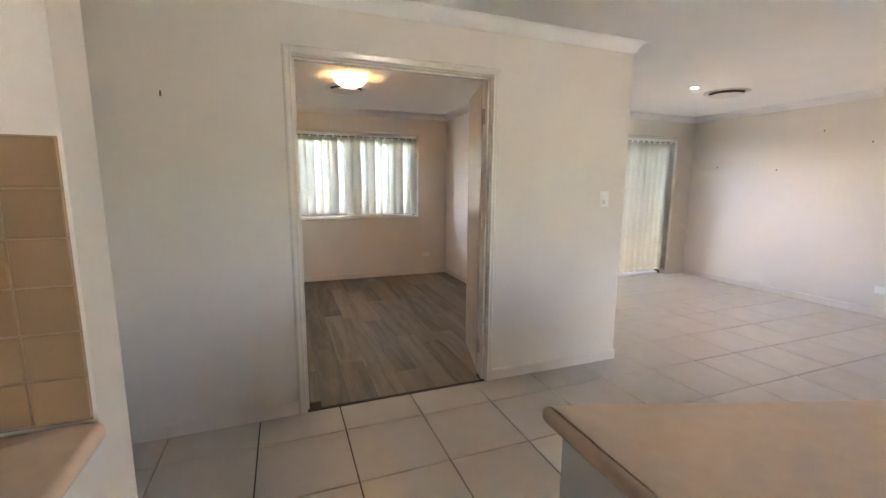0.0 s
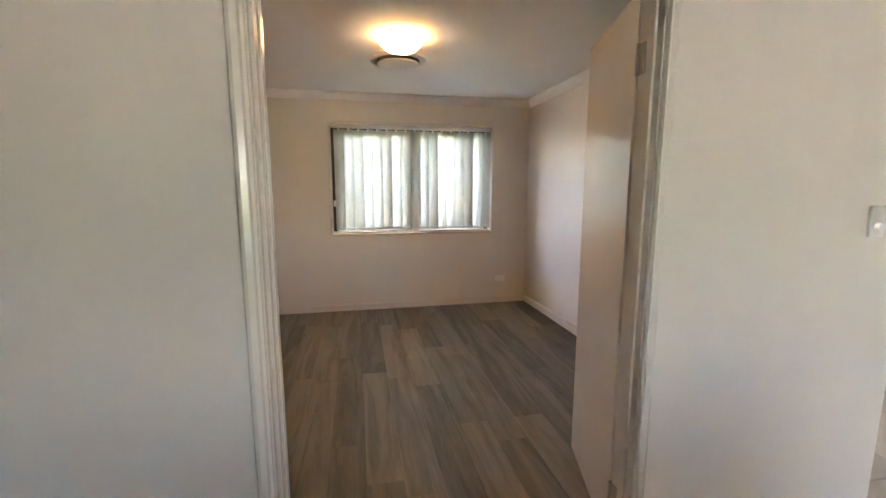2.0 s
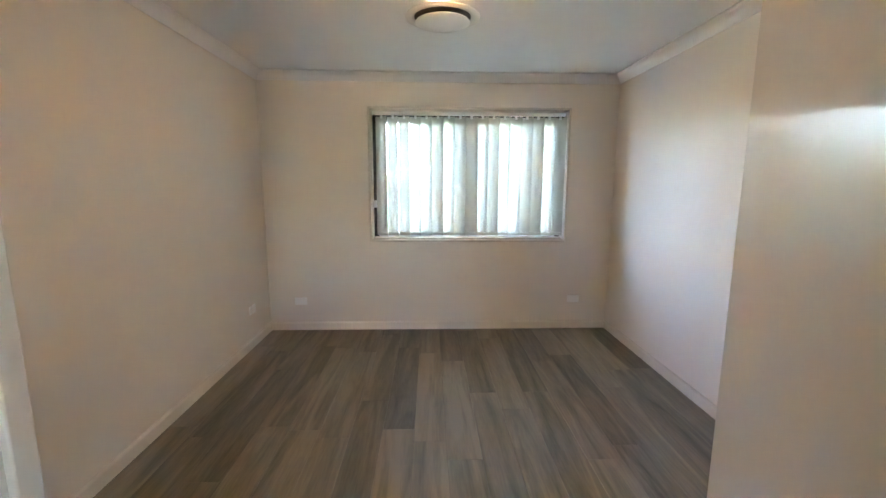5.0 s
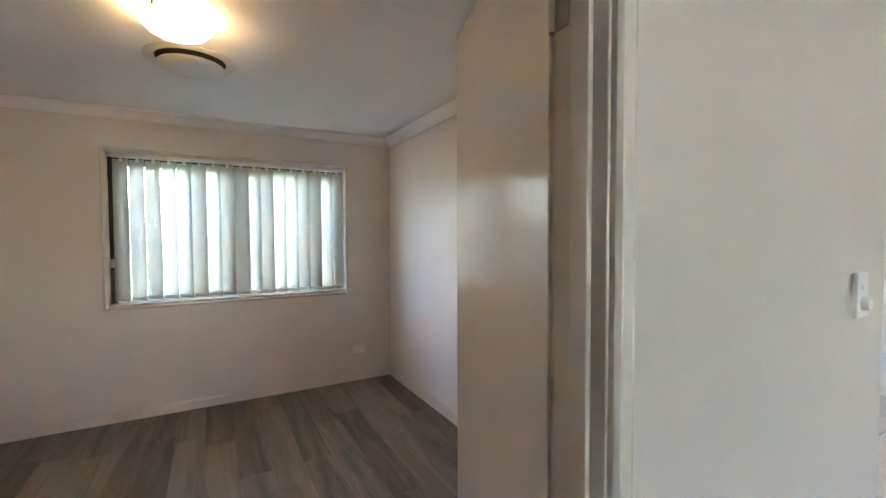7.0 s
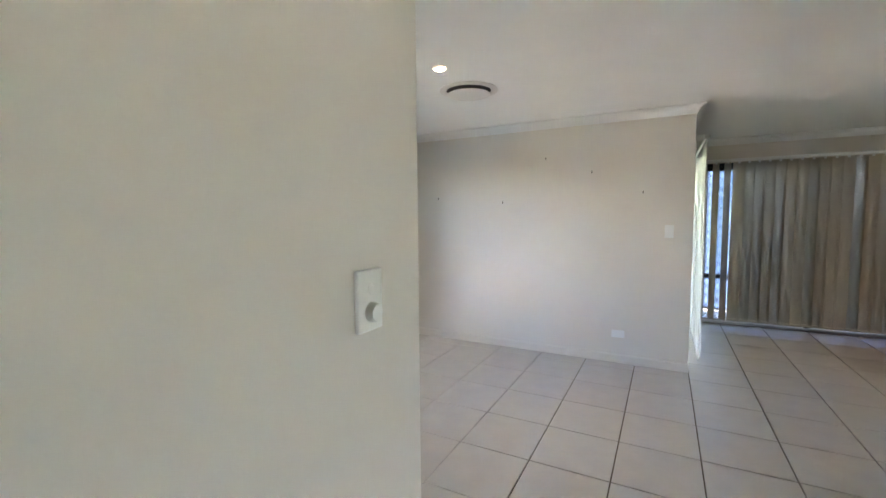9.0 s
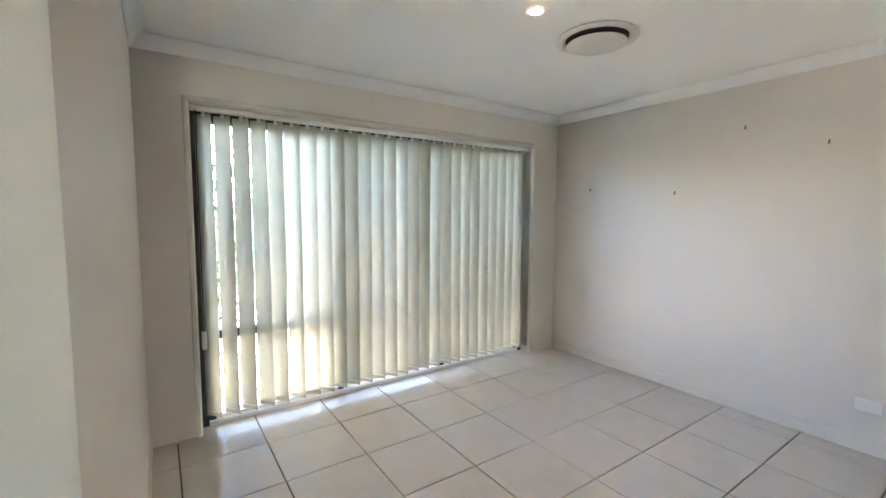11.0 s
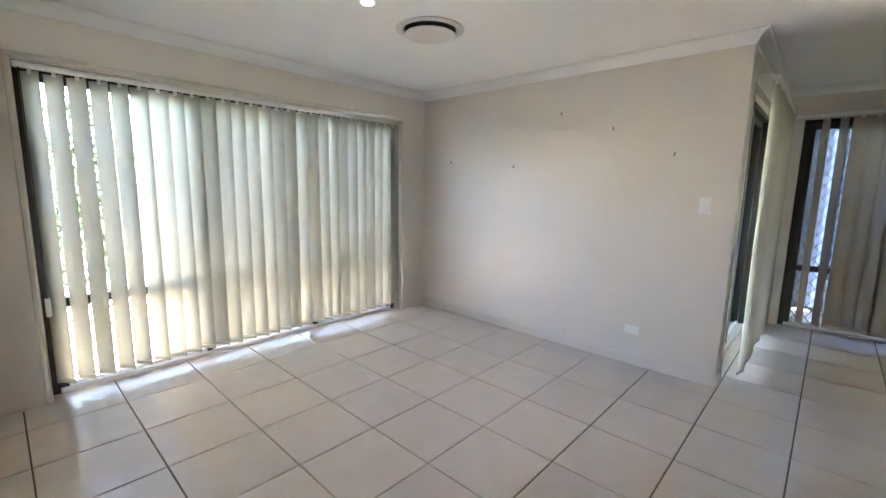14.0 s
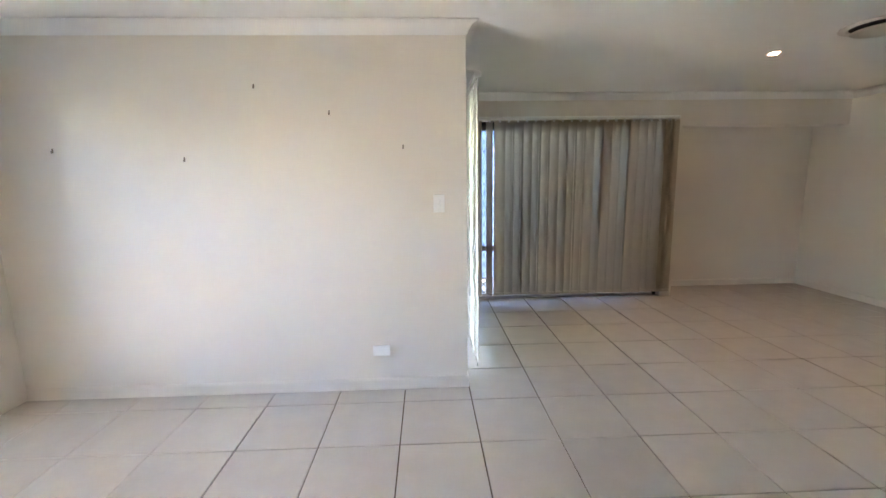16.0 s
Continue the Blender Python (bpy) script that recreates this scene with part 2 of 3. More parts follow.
structure("wall_bedroom_front", holed(WALL_X0, AX, DOOR_L - 0.02, DOOR_R + 0.02, 0, DOOR_H + 0.02, 0, T),
          PAINT, "cream painted plasterboard wall with a double doorway", "wall")
structure("wall_bedroom_east", boxm((BED_X1, AX, T, BED_Y + 0.2, -0.02, CEIL)), PAINT, "cream painted partition between bedroom and living room", "wall")
structure("wall_bedroom_west", boxm((BED_X0 - T, BED_X0, T, BED_Y + 0.2, -0.02, CEIL)), PAINT, "cream painted bedroom side wall", "wall")
structure("wall_bedroom_north", holed(BED_X0, BED_X1, BW_X0, BW_X1, BW_Z0, BW_Z1, BED_Y, BED_Y + 0.2), PAINT, "cream painted bedroom window wall", "wall")
structure("wall_living_north", holed(AX, LIV_X + 0.13, LW_X0, LW_X1, 0, LW_Z1, LIV_Y, LIV_Y + 0.2), PAINT, "cream painted wall round the wide living room window", "wall")
structure("wall_living_east", boxm((LIV_X, LIV_X + 0.13, M_END, LIV_Y, -0.02, CEIL)), PAINT, "cream painted wall with small picture hooks", "wall")
structure("wall_family_north", boxm((ND_X1, FAR_X + 0.2, M_END, M_END + 0.2, -0.02, CEIL), (ND_X0, ND_X1, M_END, M_END + 0.2, 2.10, CEIL)),
          PAINT, "cream painted wall over the side sliding door", "wall")
structure("wall_family_east", boxm((FAR_X, FAR_X + 0.2, FD_Y1, M_END, -0.02, CEIL), (FAR_X, FAR_X + 0.2, FD_Y0, FD_Y1, 2.10, CEIL), (FAR_X, FAR_X + 0.2, REC_Y0, FD_Y0, -0.02, CEIL),
          (FAR_X, FAR_X + 0.2, SOUTH, REC_Y0, 2.03, CEIL)), PAINT, "cream painted wall with a sliding door and a recess", "wall")
structure("wall_recess_back", boxm((REC_X, REC_X + 0.2, SOUTH, REC_Y0 + 0.2, -0.02, CEIL), (FAR_X + 0.2, REC_X, REC_Y0, REC_Y0 + 0.2, -0.02, CEIL)), PAINT, "cream painted back of the recess", "wall")
structure("wall_south", boxm((WALL_X0 - 0.2, KW_X0, SOUTH - 0.2, SOUTH, -0.02, CEIL), (KW_X1, REC_X + 0.2, SOUTH - 0.2, SOUTH, -0.02, CEIL), (KW_X0, KW_X1, SOUTH - 0.2, SOUTH, KW_Z1, CEIL)), PAINT, "plain cream painted wall beside the added kitchen door", "wall")
structure("wall_west", boxm((WALL_X0 - 0.2, WALL_X0, SOUTH, T, -0.02, CEIL)), PAINT, "plain cream painted wall", "wall")
# unseen partition, added to keep kitchen daylight out of the family room
structure("wall_light_screen", boxm((0.65, 0.76, SOUTH, -2.7, -0.02, CEIL)), PAINT, "plain cream partition, unseen, added to hold back kitchen light", "wall")
structure("wall_kitchen_nib", boxm((WALL_X0, -2.825, -1.505, -1.35, -0.02, CEIL)), PAINT, "short cream painted wall end beside the kitchen bench", "wall")

# cornices: a cove profile of (out, z)
COVE_P = [(0, CEIL - COVE), (0.006, CEIL - COVE), (0.010, CEIL - COVE + 0.006), (0.016, CEIL - COVE + 0.022), (0.028, CEIL - COVE + 0.042), (0.046, CEIL - 0.018),
          (0.064, CEIL - 0.010), (0.072, CEIL - 0.008), (0.072, CEIL - 0.001), (0, CEIL - 0.001)]
RUNS = [((BED_X0, BED_Y), (BED_X1, BED_Y), (0, -1), 1, 1), ((BED_X1, T), (BED_X1, BED_Y), (-1, 0), 1, 1), ((BED_X0, T), (BED_X0, BED_Y), (1, 0), 1, 1),
        ((BED_X0, T), (BED_X1, T), (0, 1), 1, 1), ((WALL_X0, 0), (AX, 0), (0, -1), 1, -1), ((AX, 0), (AX, LIV_Y), (1, 0), -1, 1), ((AX, LIV_Y), (LIV_X, LIV_Y), (0, -1), 1, 1),
        ((LIV_X, M_END), (LIV_X, LIV_Y), (-1, 0), -1, 1), ((LIV_X, M_END), (FAR_X, M_END), (0, -1), -1, 1), ((FAR_X, SOUTH), (FAR_X, M_END), (-1, 0), 1, 1),
        ((WALL_X0, SOUTH), (FAR_X, SOUTH), (0, 1), 1, 1)]
for p0, p1, n, a, b in RUNS:
    structure("cornice", sweep(COVE_P, p0, p1, n, a, b), CEILING, "white coved plaster cornice under the ceiling", "cornice", smooth=True)

SKIRT = [(0, 0), (0.014, 0), (0.014, 0.068), (0.008, 0.078), (0.004, 0.082), (0, 0.082)]
ARCH = 0.052
for p0, p1, n, a, b in [((BED_X0, BED_Y), (BED_X1, BED_Y), (0, -1), 1, 1), ((BED_X1, T), (BED_X1, BED_Y), (-1, 0), 1, 1), ((BED_X0, T), (BED_X0, BED_Y), (1, 0), 1, 1),
                        ((BED_X0, T), (DOOR_L - ARCH, T), (0, 1), 1, 0), ((DOOR_R + ARCH, T), (BED_X1, T), (0, 1), 0, 1)]:
    structure("baseboard", sweep(SKIRT, p0, p1, n, a, b), GLOSS, "cream gloss painted skirting board", "skirting")
for p0, p1, n, a, b in [((WALL_X0, 0), (DOOR_L - ARCH, 0), (0, -1), 1, 0), ((DOOR_R + ARCH, 0), (AX, 0), (0, -1), 0, -1), ((AX, 0), (AX, LIV_Y), (1, 0), -1, 1),
                        ((LIV_X, M_END), (LIV_X, LIV_Y), (-1, 0), -1, 1), ((LIV_X, M_END), (ND_X0, M_END), (0, -1), -1, 0), ((REC_X, SOUTH), (REC_X, REC_Y0), (-1, 0), 1, 0),
                        ((FAR_X, SOUTH), (REC_X, SOUTH), (0, 1), 0, 1), ((KW_X1 + 0.06, SOUTH), (FAR_X, SOUTH), (0, 1), 0, 0)]:
    structure("baseboard", sweep([(o * 0.8, z) for o, z in SKIRT], p0, p1, n, a, b), PAINT, "cream painted skirting board on the tiles", "skirting")


# ---- bedroom doorway: jamb lining, stops, architraves ----
def architrave(name, x0, x1, z0, z1, y, side, w=ARCH, sill=False):
    """A stepped frame round an opening on the wall face at y; side -1 faces -y."""
    e = tagged(new(name), "cream gloss painted timber architrave round the opening", "architrave", kind="structure")
    def moulding(px, pz, qx, qz, ox, oz):
        # profile: inner quirk, raised round, flat, thin outer edge
        prof = [(0.005, 0), (0.005, 0.010), (0.012, 0.017), (0.020, 0.014), (w - 0.016, 0.018), (w - 0.006, 0.014), (w, 0.006), (w, 0)]
        bm = bmesh.new()
        rows = []
        for (bx, bz, k) in ((px, pz, 0), (qx, qz, 1)):
            row = []
            for o, d in prof:
                mx, mz = ox[k] * o, oz[k] * o
                row.append(bm.verts.new((bx + mx, y + side * d, bz + mz)))
            rows.append(row)
        n = len(prof)
        for i in range(n):
            bm.faces.new((rows[0][i], rows[0][(i + 1) % n], rows[1][(i + 1) % n], rows[1][i]))
        bm.faces.new(rows[0])
        bm.faces.new(rows[1])
        return bm
    part("side_moulding", moulding(x0, z0, x0, z1, (-1, -1), (-1 if sill else 0, 1)), GLOSS, e)
    part("side_moulding", moulding(x1, z0, x1, z1, (1, 1), (-1 if sill else 0, 1)), GLOSS, e)
    part("head_moulding", moulding(x0, z1, x1, z1, (-1, 1), (1, 1)), GLOSS, e)
    if sill:
        part("sill_moulding", moulding(x0, z0, x1, z0, (-1, 1), (-1, -1)), GLOSS, e)
    return e


architrave("architrave", DOOR_L, DOOR_R, 0.0, DOOR_H, 0.0, -1)
architrave("architrave", DOOR_L, DOOR_R, 0.0, DOOR_H, T, 1)
jamb = tagged(new("door_jamb"), "cream gloss painted timber door lining with stops", "door frame", kind="structure")
part("lining", boxm((DOOR_L - 0.02, DOOR_L, 0.0005, T - 0.0005, 0, DOOR_H), bevel=0.002), GLOSS, jamb)
part("lining", boxm((DOOR_R, DOOR_R + 0.02, 0.0005, T - 0.0005, 0, DOOR_H), bevel=0.002), GLOSS, jamb)
part("lining", boxm((DOOR_L - 0.02, DOOR_R + 0.02, 0.0005, T - 0.0005, DOOR_H, DOOR_H + 0.02), bevel=0.002), GLOSS, jamb)
part("stop", boxm((DOOR_L, DOOR_L + 0.011, 0.028, 0.062, 0, DOOR_H), bevel=0.002), GLOSS, jamb)
part("stop", boxm((DOOR_R - 0.011, DOOR_R, 0.028, 0.062, 0, DOOR_H), bevel=0.002), GLOSS, jamb)
part("stop", boxm((DOOR_L + 0.011, DOOR_R - 0.011, 0.028, 0.062, DOOR_H - 0.011, DOOR_H), bevel=0.002), GLOSS, jamb)


def hinge(parent, x, y, z, s):
    """Butt hinge with its knuckle at (x, y); s: the side on which the jamb leaf lies."""
    h = part("hinge", boxm((x - 0.0015, x + 0.0015, y - 0.036, y - 0.003, z - 0.05, z + 0.05), bevel=0.0006, seg=1), CHROME, parent, "satin nickel butt hinge")
    m = Matrix.Translation((x - s * 0.004, y, z))
    part("knuckle", lathe([(0, -0.052), (0.006, -0.051), (0.0065, -0.017), (0.0058, -0.0165), (0.0065, -0.016), (0.0065, 0.016), (0.0058, 0.0165), (0.0065, 0.017), (0.006, 0.051), (0, 0.052)], 14, m), CHROME, h, smooth=True)
    return h


def door_leaf(name, label, width, s):
    """A flush leaf hinged at its origin; it runs along +x, with s its thickness side in y."""
    e = thing(name, label, "door")
    part("panel", boxm((0.004, width, min(0, s * 0.035), max(0, s * 0.035), 0.012, DOOR_H - 0.006), bevel=0.003), GLOSS, e)
    for z in (0.22, 1.82):
        part("hinge_leaf", boxm((0.0025, 0.0042, min(0, s * 0.032), max(0, s * 0.032), z - 0.05, z + 0.05), bevel=0.0005, seg=1), CHROME, e, "satin nickel hinge plate")
    return e


LEAF_W = 0.603
leaf_r = door_leaf("door_leaf", "open flush cream gloss painted door leaf on nickel hinges", LEAF_W + 0.005, -1)
leaf_r.matrix_basis = pose(DOOR_R - 0.004, T + 0.006, 0, 0, 0, 74)
leaf_l = door_leaf("door_leaf", "flush cream gloss painted door leaf folded back against the wall", LEAF_W, 1)
leaf_l.matrix_basis = pose(DOOR_L + 0.016, T + 0.028, 0, 0, 0, 178)
for z in (0.22, 1.82):
    hinge(jamb, DOOR_R - 0.002, T, z, 1)
    hinge(jamb, DOOR_L + 0.002, T, z, -1)
structure("threshold", boxm((DOOR_L, DOOR_R, 0.0, 0.022, -0.01, 0.004), bevel=0.002), SHADE_DARK, "dark floor trim between tiles and planks", "threshold")

# ---- windows ----
architrave("architrave", BW_X0, BW_X1, BW_Z0, BW_Z1, BED_Y, -1, w=0.03, sill=True)
architrave("architrave", LW_X0, LW_X1, 0.0, LW_Z1, LIV_Y, -1, w=0.036)


def grille(w, h, pitch=0.085, r=0.0035):
    """Diamond bars over a w by h opening in the xz plane."""
    bm = bmesh.new()
    k = 1.45                                     # diamonds are taller than wide
    for sgn in (1, -1):
        c = -h / k
        while c < w + h / k:
            # line x = c + sgn-run * z / k
            pts = []
            for z in (0.0, h):
                pts.append((c + (z / k if sgn > 0 else (h - z) / k), z))
            (xa, za), (xb, zb) = pts
            lo, hi = 0.0, 1.0
            dx = xb - xa
            t0, t1 = (0 - xa) / dx, (w - xa) / dx
            lo, hi = max(lo, min(t0, t1)), min(hi, max(t0, t1))
            if hi - lo > 0.02:
                a = Vector((xa + dx * lo, sgn * r, za + (zb - za) * lo))
                b = Vector((xa + dx * hi, sgn * r, za + (zb - za) * hi))
                d = b - a
                m = Matrix.Translation((a + b) / 2) @ d.to_track_quat("Z", "Y").to_matrix().to_4x4() @ Matrix.Diagonal((r * 2, r * 2, d.length, 1))
                bmesh.ops.create_cube(bm, size=1, matrix=m)
            c += pitch
    return bm


def sliding_door(name, label, w, h, m, panels=2, grilles=(0,), rail=None, z0=0.0):
    """Aluminium glazed door, w by h, in its own xz plane with +y outside."""
    e = new(name)
    e.matrix_basis = m
    tagged(e, label, "window", kind="structure")
    f = 0.045
    part("frame", boxm((0, f, 0, 0.09, z0, h), (w - f, w, 0, 0.09, z0, h), (f, w - f, 0, 0.09, h - f, h), bevel=0.003, seg=1), DARK, e)
    # track and bottom rail coloured pale in place of the light under the blind
    part("sill_track", boxm((f, w - f, 0, 0.09, z0, z0 + 0.028), (f, w - f, 0.012, 0.016, z0 + 0.028, z0 + 0.034), bevel=0.002, seg=1), ALU, e, "sill track, paled to stand for the light below the blind")
    pw = (w - 2 * f) / panels
    for i in range(panels):
        x0, x1 = f + i * pw - (0.02 if i else 0), f + (i + 1) * pw
        y = 0.02 + 0.03 * (i % 2)
        sash = [(x0, x0 + 0.045, y, y + 0.025, z0 + 0.03, h - f), (x1 - 0.045, x1, y, y + 0.025, z0 + 0.03, h - f), (x0 + 0.045, x1 - 0.045, y, y + 0.025, h - f - 0.05, h - f)]
        if rail:
            sash.append((x0 + 0.045, x1 - 0.045, y, y + 0.025, rail - 0.03, rail + 0.03))
        p = part("sash", boxm(*sash, bevel=0.002, seg=1), DARK, e)
        part("bottom_rail", boxm((x0 + 0.045, x1 - 0.045, y, y + 0.025, z0 + 0.034, z0 + 0.055), bevel=0.002, seg=1), ALU, p, "bottom rail, paled to stand for the light below the blind")
        pane = part("pane", boxm((x0 + 0.04, x1 - 0.04, y + 0.010, y + 0.015, z0 + 0.05, h - f - 0.045)), GLASS, p)
        pane.visible_shadow = False
        if i in grilles:
            g = part("grille", grille(x1 - x0 - 0.08, h - f - 0.04 - z0 - 0.04), DARK, e, "dark diamond security mesh")
            g.location = (x0 + 0.04, 0.082, z0 + 0.04)
    return e


sliding_door("window_1", "dark framed bedroom window behind vertical blinds", BW_X1 - BW_X0, BW_Z1 - BW_Z0, pose(BW_X0, BED_Y + 0.10, BW_Z0), grilles=())
sliding_door("window_2", "dark framed sliding door with diamond security mesh", LW_X1 - LW_X0, LW_Z1, pose(LW_X0, LIV_Y + 0.105, 0), panels=3, grilles=(0, 1, 2), rail=0.60)
sliding_door("window_3", "dark framed sliding door with diamond security mesh", ND_X1 - ND_X0, 2.10, pose(ND_X0, M_END + 0.07, 0), rail=None, grilles=())
sliding_door("window_4", "dark framed sliding door with diamond security mesh", FD_Y1 - FD_Y0, 2.10, pose(FAR_X + 0.08, FD_Y1, 0, 0, 0, -90), grilles=(0, 1), rail=0.62)
# unseen door, added as the daylight source behind the kitchen
sliding_door("window_5", "unseen glazed door, added to let daylight into the kitchen", KW_X1 - KW_X0, KW_Z1, pose(KW_X1, SOUTH - 0.05, 0, 0, 0, 180), grilles=())
structure("window_reveal", boxm((LIV_X + 0.13, ND_X0, M_END + 0.002, M_END + 0.2, 0, CEIL)), PAINT, "cream painted door reveal", "wall")
structure("window_reveal", boxm((ND_X0, ND_X0 + 0.012, M_END - 0.008, M_END + 0.066, 0, 2.06), (ND_X0 - 0.03, ND_X0, M_END - 0.012, M_END, 0, 2.09), (ND_X0 - 0.03, ND_X1, M_END - 0.012, M_END, 2.06, 2.10)), GLOSS, "white gloss painted door lining", "door frame")
structure("window_sill", boxm((BW_X0 + 0.005, BW_X1 - 0.005, BED_Y - 0.006, BED_Y + 0.10, BW_Z0 - 0.001, BW_Z0 + 0.014), bevel=0.003), GLOSS, "cream gloss painted window sill", "sill")


# ---- vertical blinds ----
def slat_mesh(name, w, h, mat):
    """One hanging vane: slightly curved cloth with hanger and bottom weight, hung from its origin."""
    bm = bmesh.new()
    n, rows = 6, []
    for k in range(n + 1):
        u = k / n - 0.5
        y = 0.014 * (0.25 - u * u) * 4 - 0.007
        rows.append([bm.verts.new((u * w, y, z)) for z in (-h, -h + 0.035, -0.012)])
    for a, b in zip(rows, rows[1:]):
        for i in range(2):
            bm.faces.new((a[i], b[i], b[i + 1], a[i + 1]))
    bmesh.ops.solidify(bm, geom=bm.faces[:], thickness=0.0009)
    me = bpy.data.meshes.new(name)
    bmesh.ops.recalc_face_normals(bm, faces=bm.faces)
    bm.to_mesh(me)
    bm.free()
    me.materials.append(mat)
    for p in me.polygons:
        p.use_smooth = True
    me.set_sharp_from_angle(angle=radians(40))
    return me


def one(name, me, parent, m):
    ob = new(name, me)
    ob.parent = parent
    ob.matrix_basis = m
    return ob


def mesh_of(bm, mat, name):
    me = bpy.data.meshes.new(name)
    bmesh.ops.recalc_face_normals(bm, faces=bm.faces)
    bm.to_mesh(me)
    bm.free()
    me.materials.append(mat)
    return me


def blind(name, label, places, w, h, m, length, rail_x0=0.0, chain=None, mat=BLIND):
    """places: (x along the rail, turn in degrees) for each vane. Origin at the rail's start, z at its underside."""
    e = thing(name, label, "blind")
    e.matrix_basis = m
    part("headrail", boxm((rail_x0, length, -0.022, 0.022, 0.0, 0.032), (rail_x0, length, -0.026, -0.021, 0.006, 0.026), bevel=0.003, seg=1), CHAIN, e, "white aluminium headrail")
    me = slat_mesh("vane", w, h, mat)
    hk = mesh_of(boxm((-0.012, 0.012, -0.003, 0.003, -0.03, 0.0), bevel=0.001, seg=1), CHAIN, "hanger")
    wt = mesh_of(boxm((-w * 0.46, w * 0.46, -0.0035, 0.0035, -h + 0.003, -h + 0.030), bevel=0.001, seg=1), mat, "bottom_weight")
    for x, a in places:
        mm = pose(x, 0, 0, random.uniform(-0.25, 0.25), random.uniform(-0.2, 0.2), a)
        v = one("vane", me, e, mm)
        one("hanger", hk, v, Matrix())
        one("bottom_weight", wt, v, Matrix())
    if chain is not None:
        bm = boxm((chain - 0.003, chain + 0.003, -0.03, -0.024, -h * 0.72, 0.0))
        part("cord", bm, SHADE_DARK, e, "dark control cord")
        part("cord_weight", boxm((chain - 0.014, chain + 0.014, -0.04, -0.016, -h * 0.76, -h * 0.70), bevel=0.004), CHAIN, e, "white cord weight")
    return e


rnd = random.Random(4)
LW_W, n_l = LW_X1 - LW_X0, 27
pl = [(0.075 + i * (LW_W - 0.13) / (n_l - 1), (-30 if i == 6 else -49) + rnd.uniform(-2, 2)) for i in range(n_l)]
blind("vertical_blind", "pale cream fabric vertical blind, closed, over the wide sliding door", pl, 0.127, 1.948, pose(LW_X0, LIV_Y + 0.055, LW_Z1 - 0.036), LW_W - 0.005, 0.005, chain=0.03)
BW_W, n_b = BW_X1 - BW_X0, 17
pl = [(0.09 + i * (BW_W - 0.14) / (n_b - 1), (-33 if i != 8 else -10) + rnd.uniform(-2, 2)) for i in range(n_b)]
blind("vertical_blind", "pale cream fabric vertical blind in the bedroom window", pl, 0.127, 1.112, pose(BW_X0, BED_Y + 0.05, BW_Z1 - 0.036), BW_W - 0.005, 0.005, chain=0.025)
FD_W = FD_Y1 - FD_Y0 + 0.14
n_f = 24
pl = [(0.23 + i * 0.125, -62) for i in range(2)] + [(0.47 + i * (FD_W - 0.59) / (n_f - 5), -4 + rnd.uniform(-1, 1)) for i in range(n_f - 4)] + [(FD_W - 0.10, 10), (FD_W - 0.05, 14)]
blind("vertical_blind", "shaded beige fabric vertical blind, closed, over the far sliding door", pl, 0.127, 2.035, pose(FAR_X - 0.032, FD_Y1 + 0.06, 2.105, 0, 0, -90), FD_W, mat=BLOCKOUT)
pl = [(0.07, -10)] + [(0.19 + i * 0.112, -8 + rnd.uniform(-4, 4)) for i in range(14)]
blind("vertical_blind", "pale fabric vertical blind drawn across the side door", pl, 0.127, 2.07, pose(ND_X0 + 0.06, M_END - 0.10, 2.125), ND_X1 - ND_X0, 0.03, mat=LINED)
br = tagged(new("blind_bracket"), "white metal bracket holding the blind rail", "bracket")
br.location = (ND_X0 + 0.10, M_END, 2.14)
part("arm", boxm((-0.012, 0.012, -0.10, 0.0, 0.02, 0.026), (-0.012, 0.012, -0.004, 0.0, -0.03, 0.026), bevel=0.001, seg=1), CHAIN, br)


# ---- ceiling fittings ----
def vent(at, label):
    e = thing("ceiling_vent", label, "air vent", at, group="round ceiling vents")
    part("flange", lathe([(0.168, -0.001), (0.220, -0.001), (0.222, -0.005), (0.208, -0.010), (0.186, -0.013), (0.176, -0.011), (0.168, -0.004)], 56), VENT, e, smooth=True)
    # closed disc, coloured dark as the shade inside the duct
    part("throat", lathe([(0, -0.001), (0.170, -0.001), (0.170, -0.004), (0, -0.004)], 48), SHADE_DARK, e, "dark disc standing in for the shade inside the duct", smooth=True)
    part("disc", lathe([(0, -0.024), (0.04, -0.024), (0.04, -0.026), (0.145, -0.026), (0.160, -0.030), (0.163, -0.034), (0.157, -0.038), (0.10, -0.042), (0, -0.044)], 56), VENT, e, smooth=True)
    part("stem", lathe([(0, -0.004), (0.02, -0.004), (0.02, -0.025), (0, -0.025)], 16), SHADE_DARK, e)
    return e


vent((2.14, 0.86, CEIL), "round off-white plastic air vent in the ceiling")
vent((-1.755, 2.27, CEIL), "round off-white air vent beside the bedroom lamp")
vent((3.52, -3.42, CEIL), "round off-white air vent over the family room")


def downlight(at):
    e = thing("downlight", "small lit round recessed downlight in the ceiling", "downlight", at, group="ceiling downlights")
    part("trim_ring", lathe([(0.030, -0.002), (0.044, -0.001), (0.046, -0.005), (0.040, -0.009), (0.032, -0.008), (0.030, -0.004)], 32), VENT, e, smooth=True)
    part("lens", lathe([(0, -0.001), (0.031, -0.001), (0.031, -0.0045), (0, -0.007)], 24), LED, e, "glowing warm white lens", smooth=True)
    l = new("lamp_light", bpy.data.lights.new("lamp_light", "SPOT"))
    l.data.energy, l.data.color, l.data.spot_size, l.data.spot_blend, l.data.shadow_soft_size = DOWN_W, (1, 0.78, 0.56), radians(115), 0.9, 0.03
    l.location = (at[0], at[1], at[2] - 0.02)
    return e


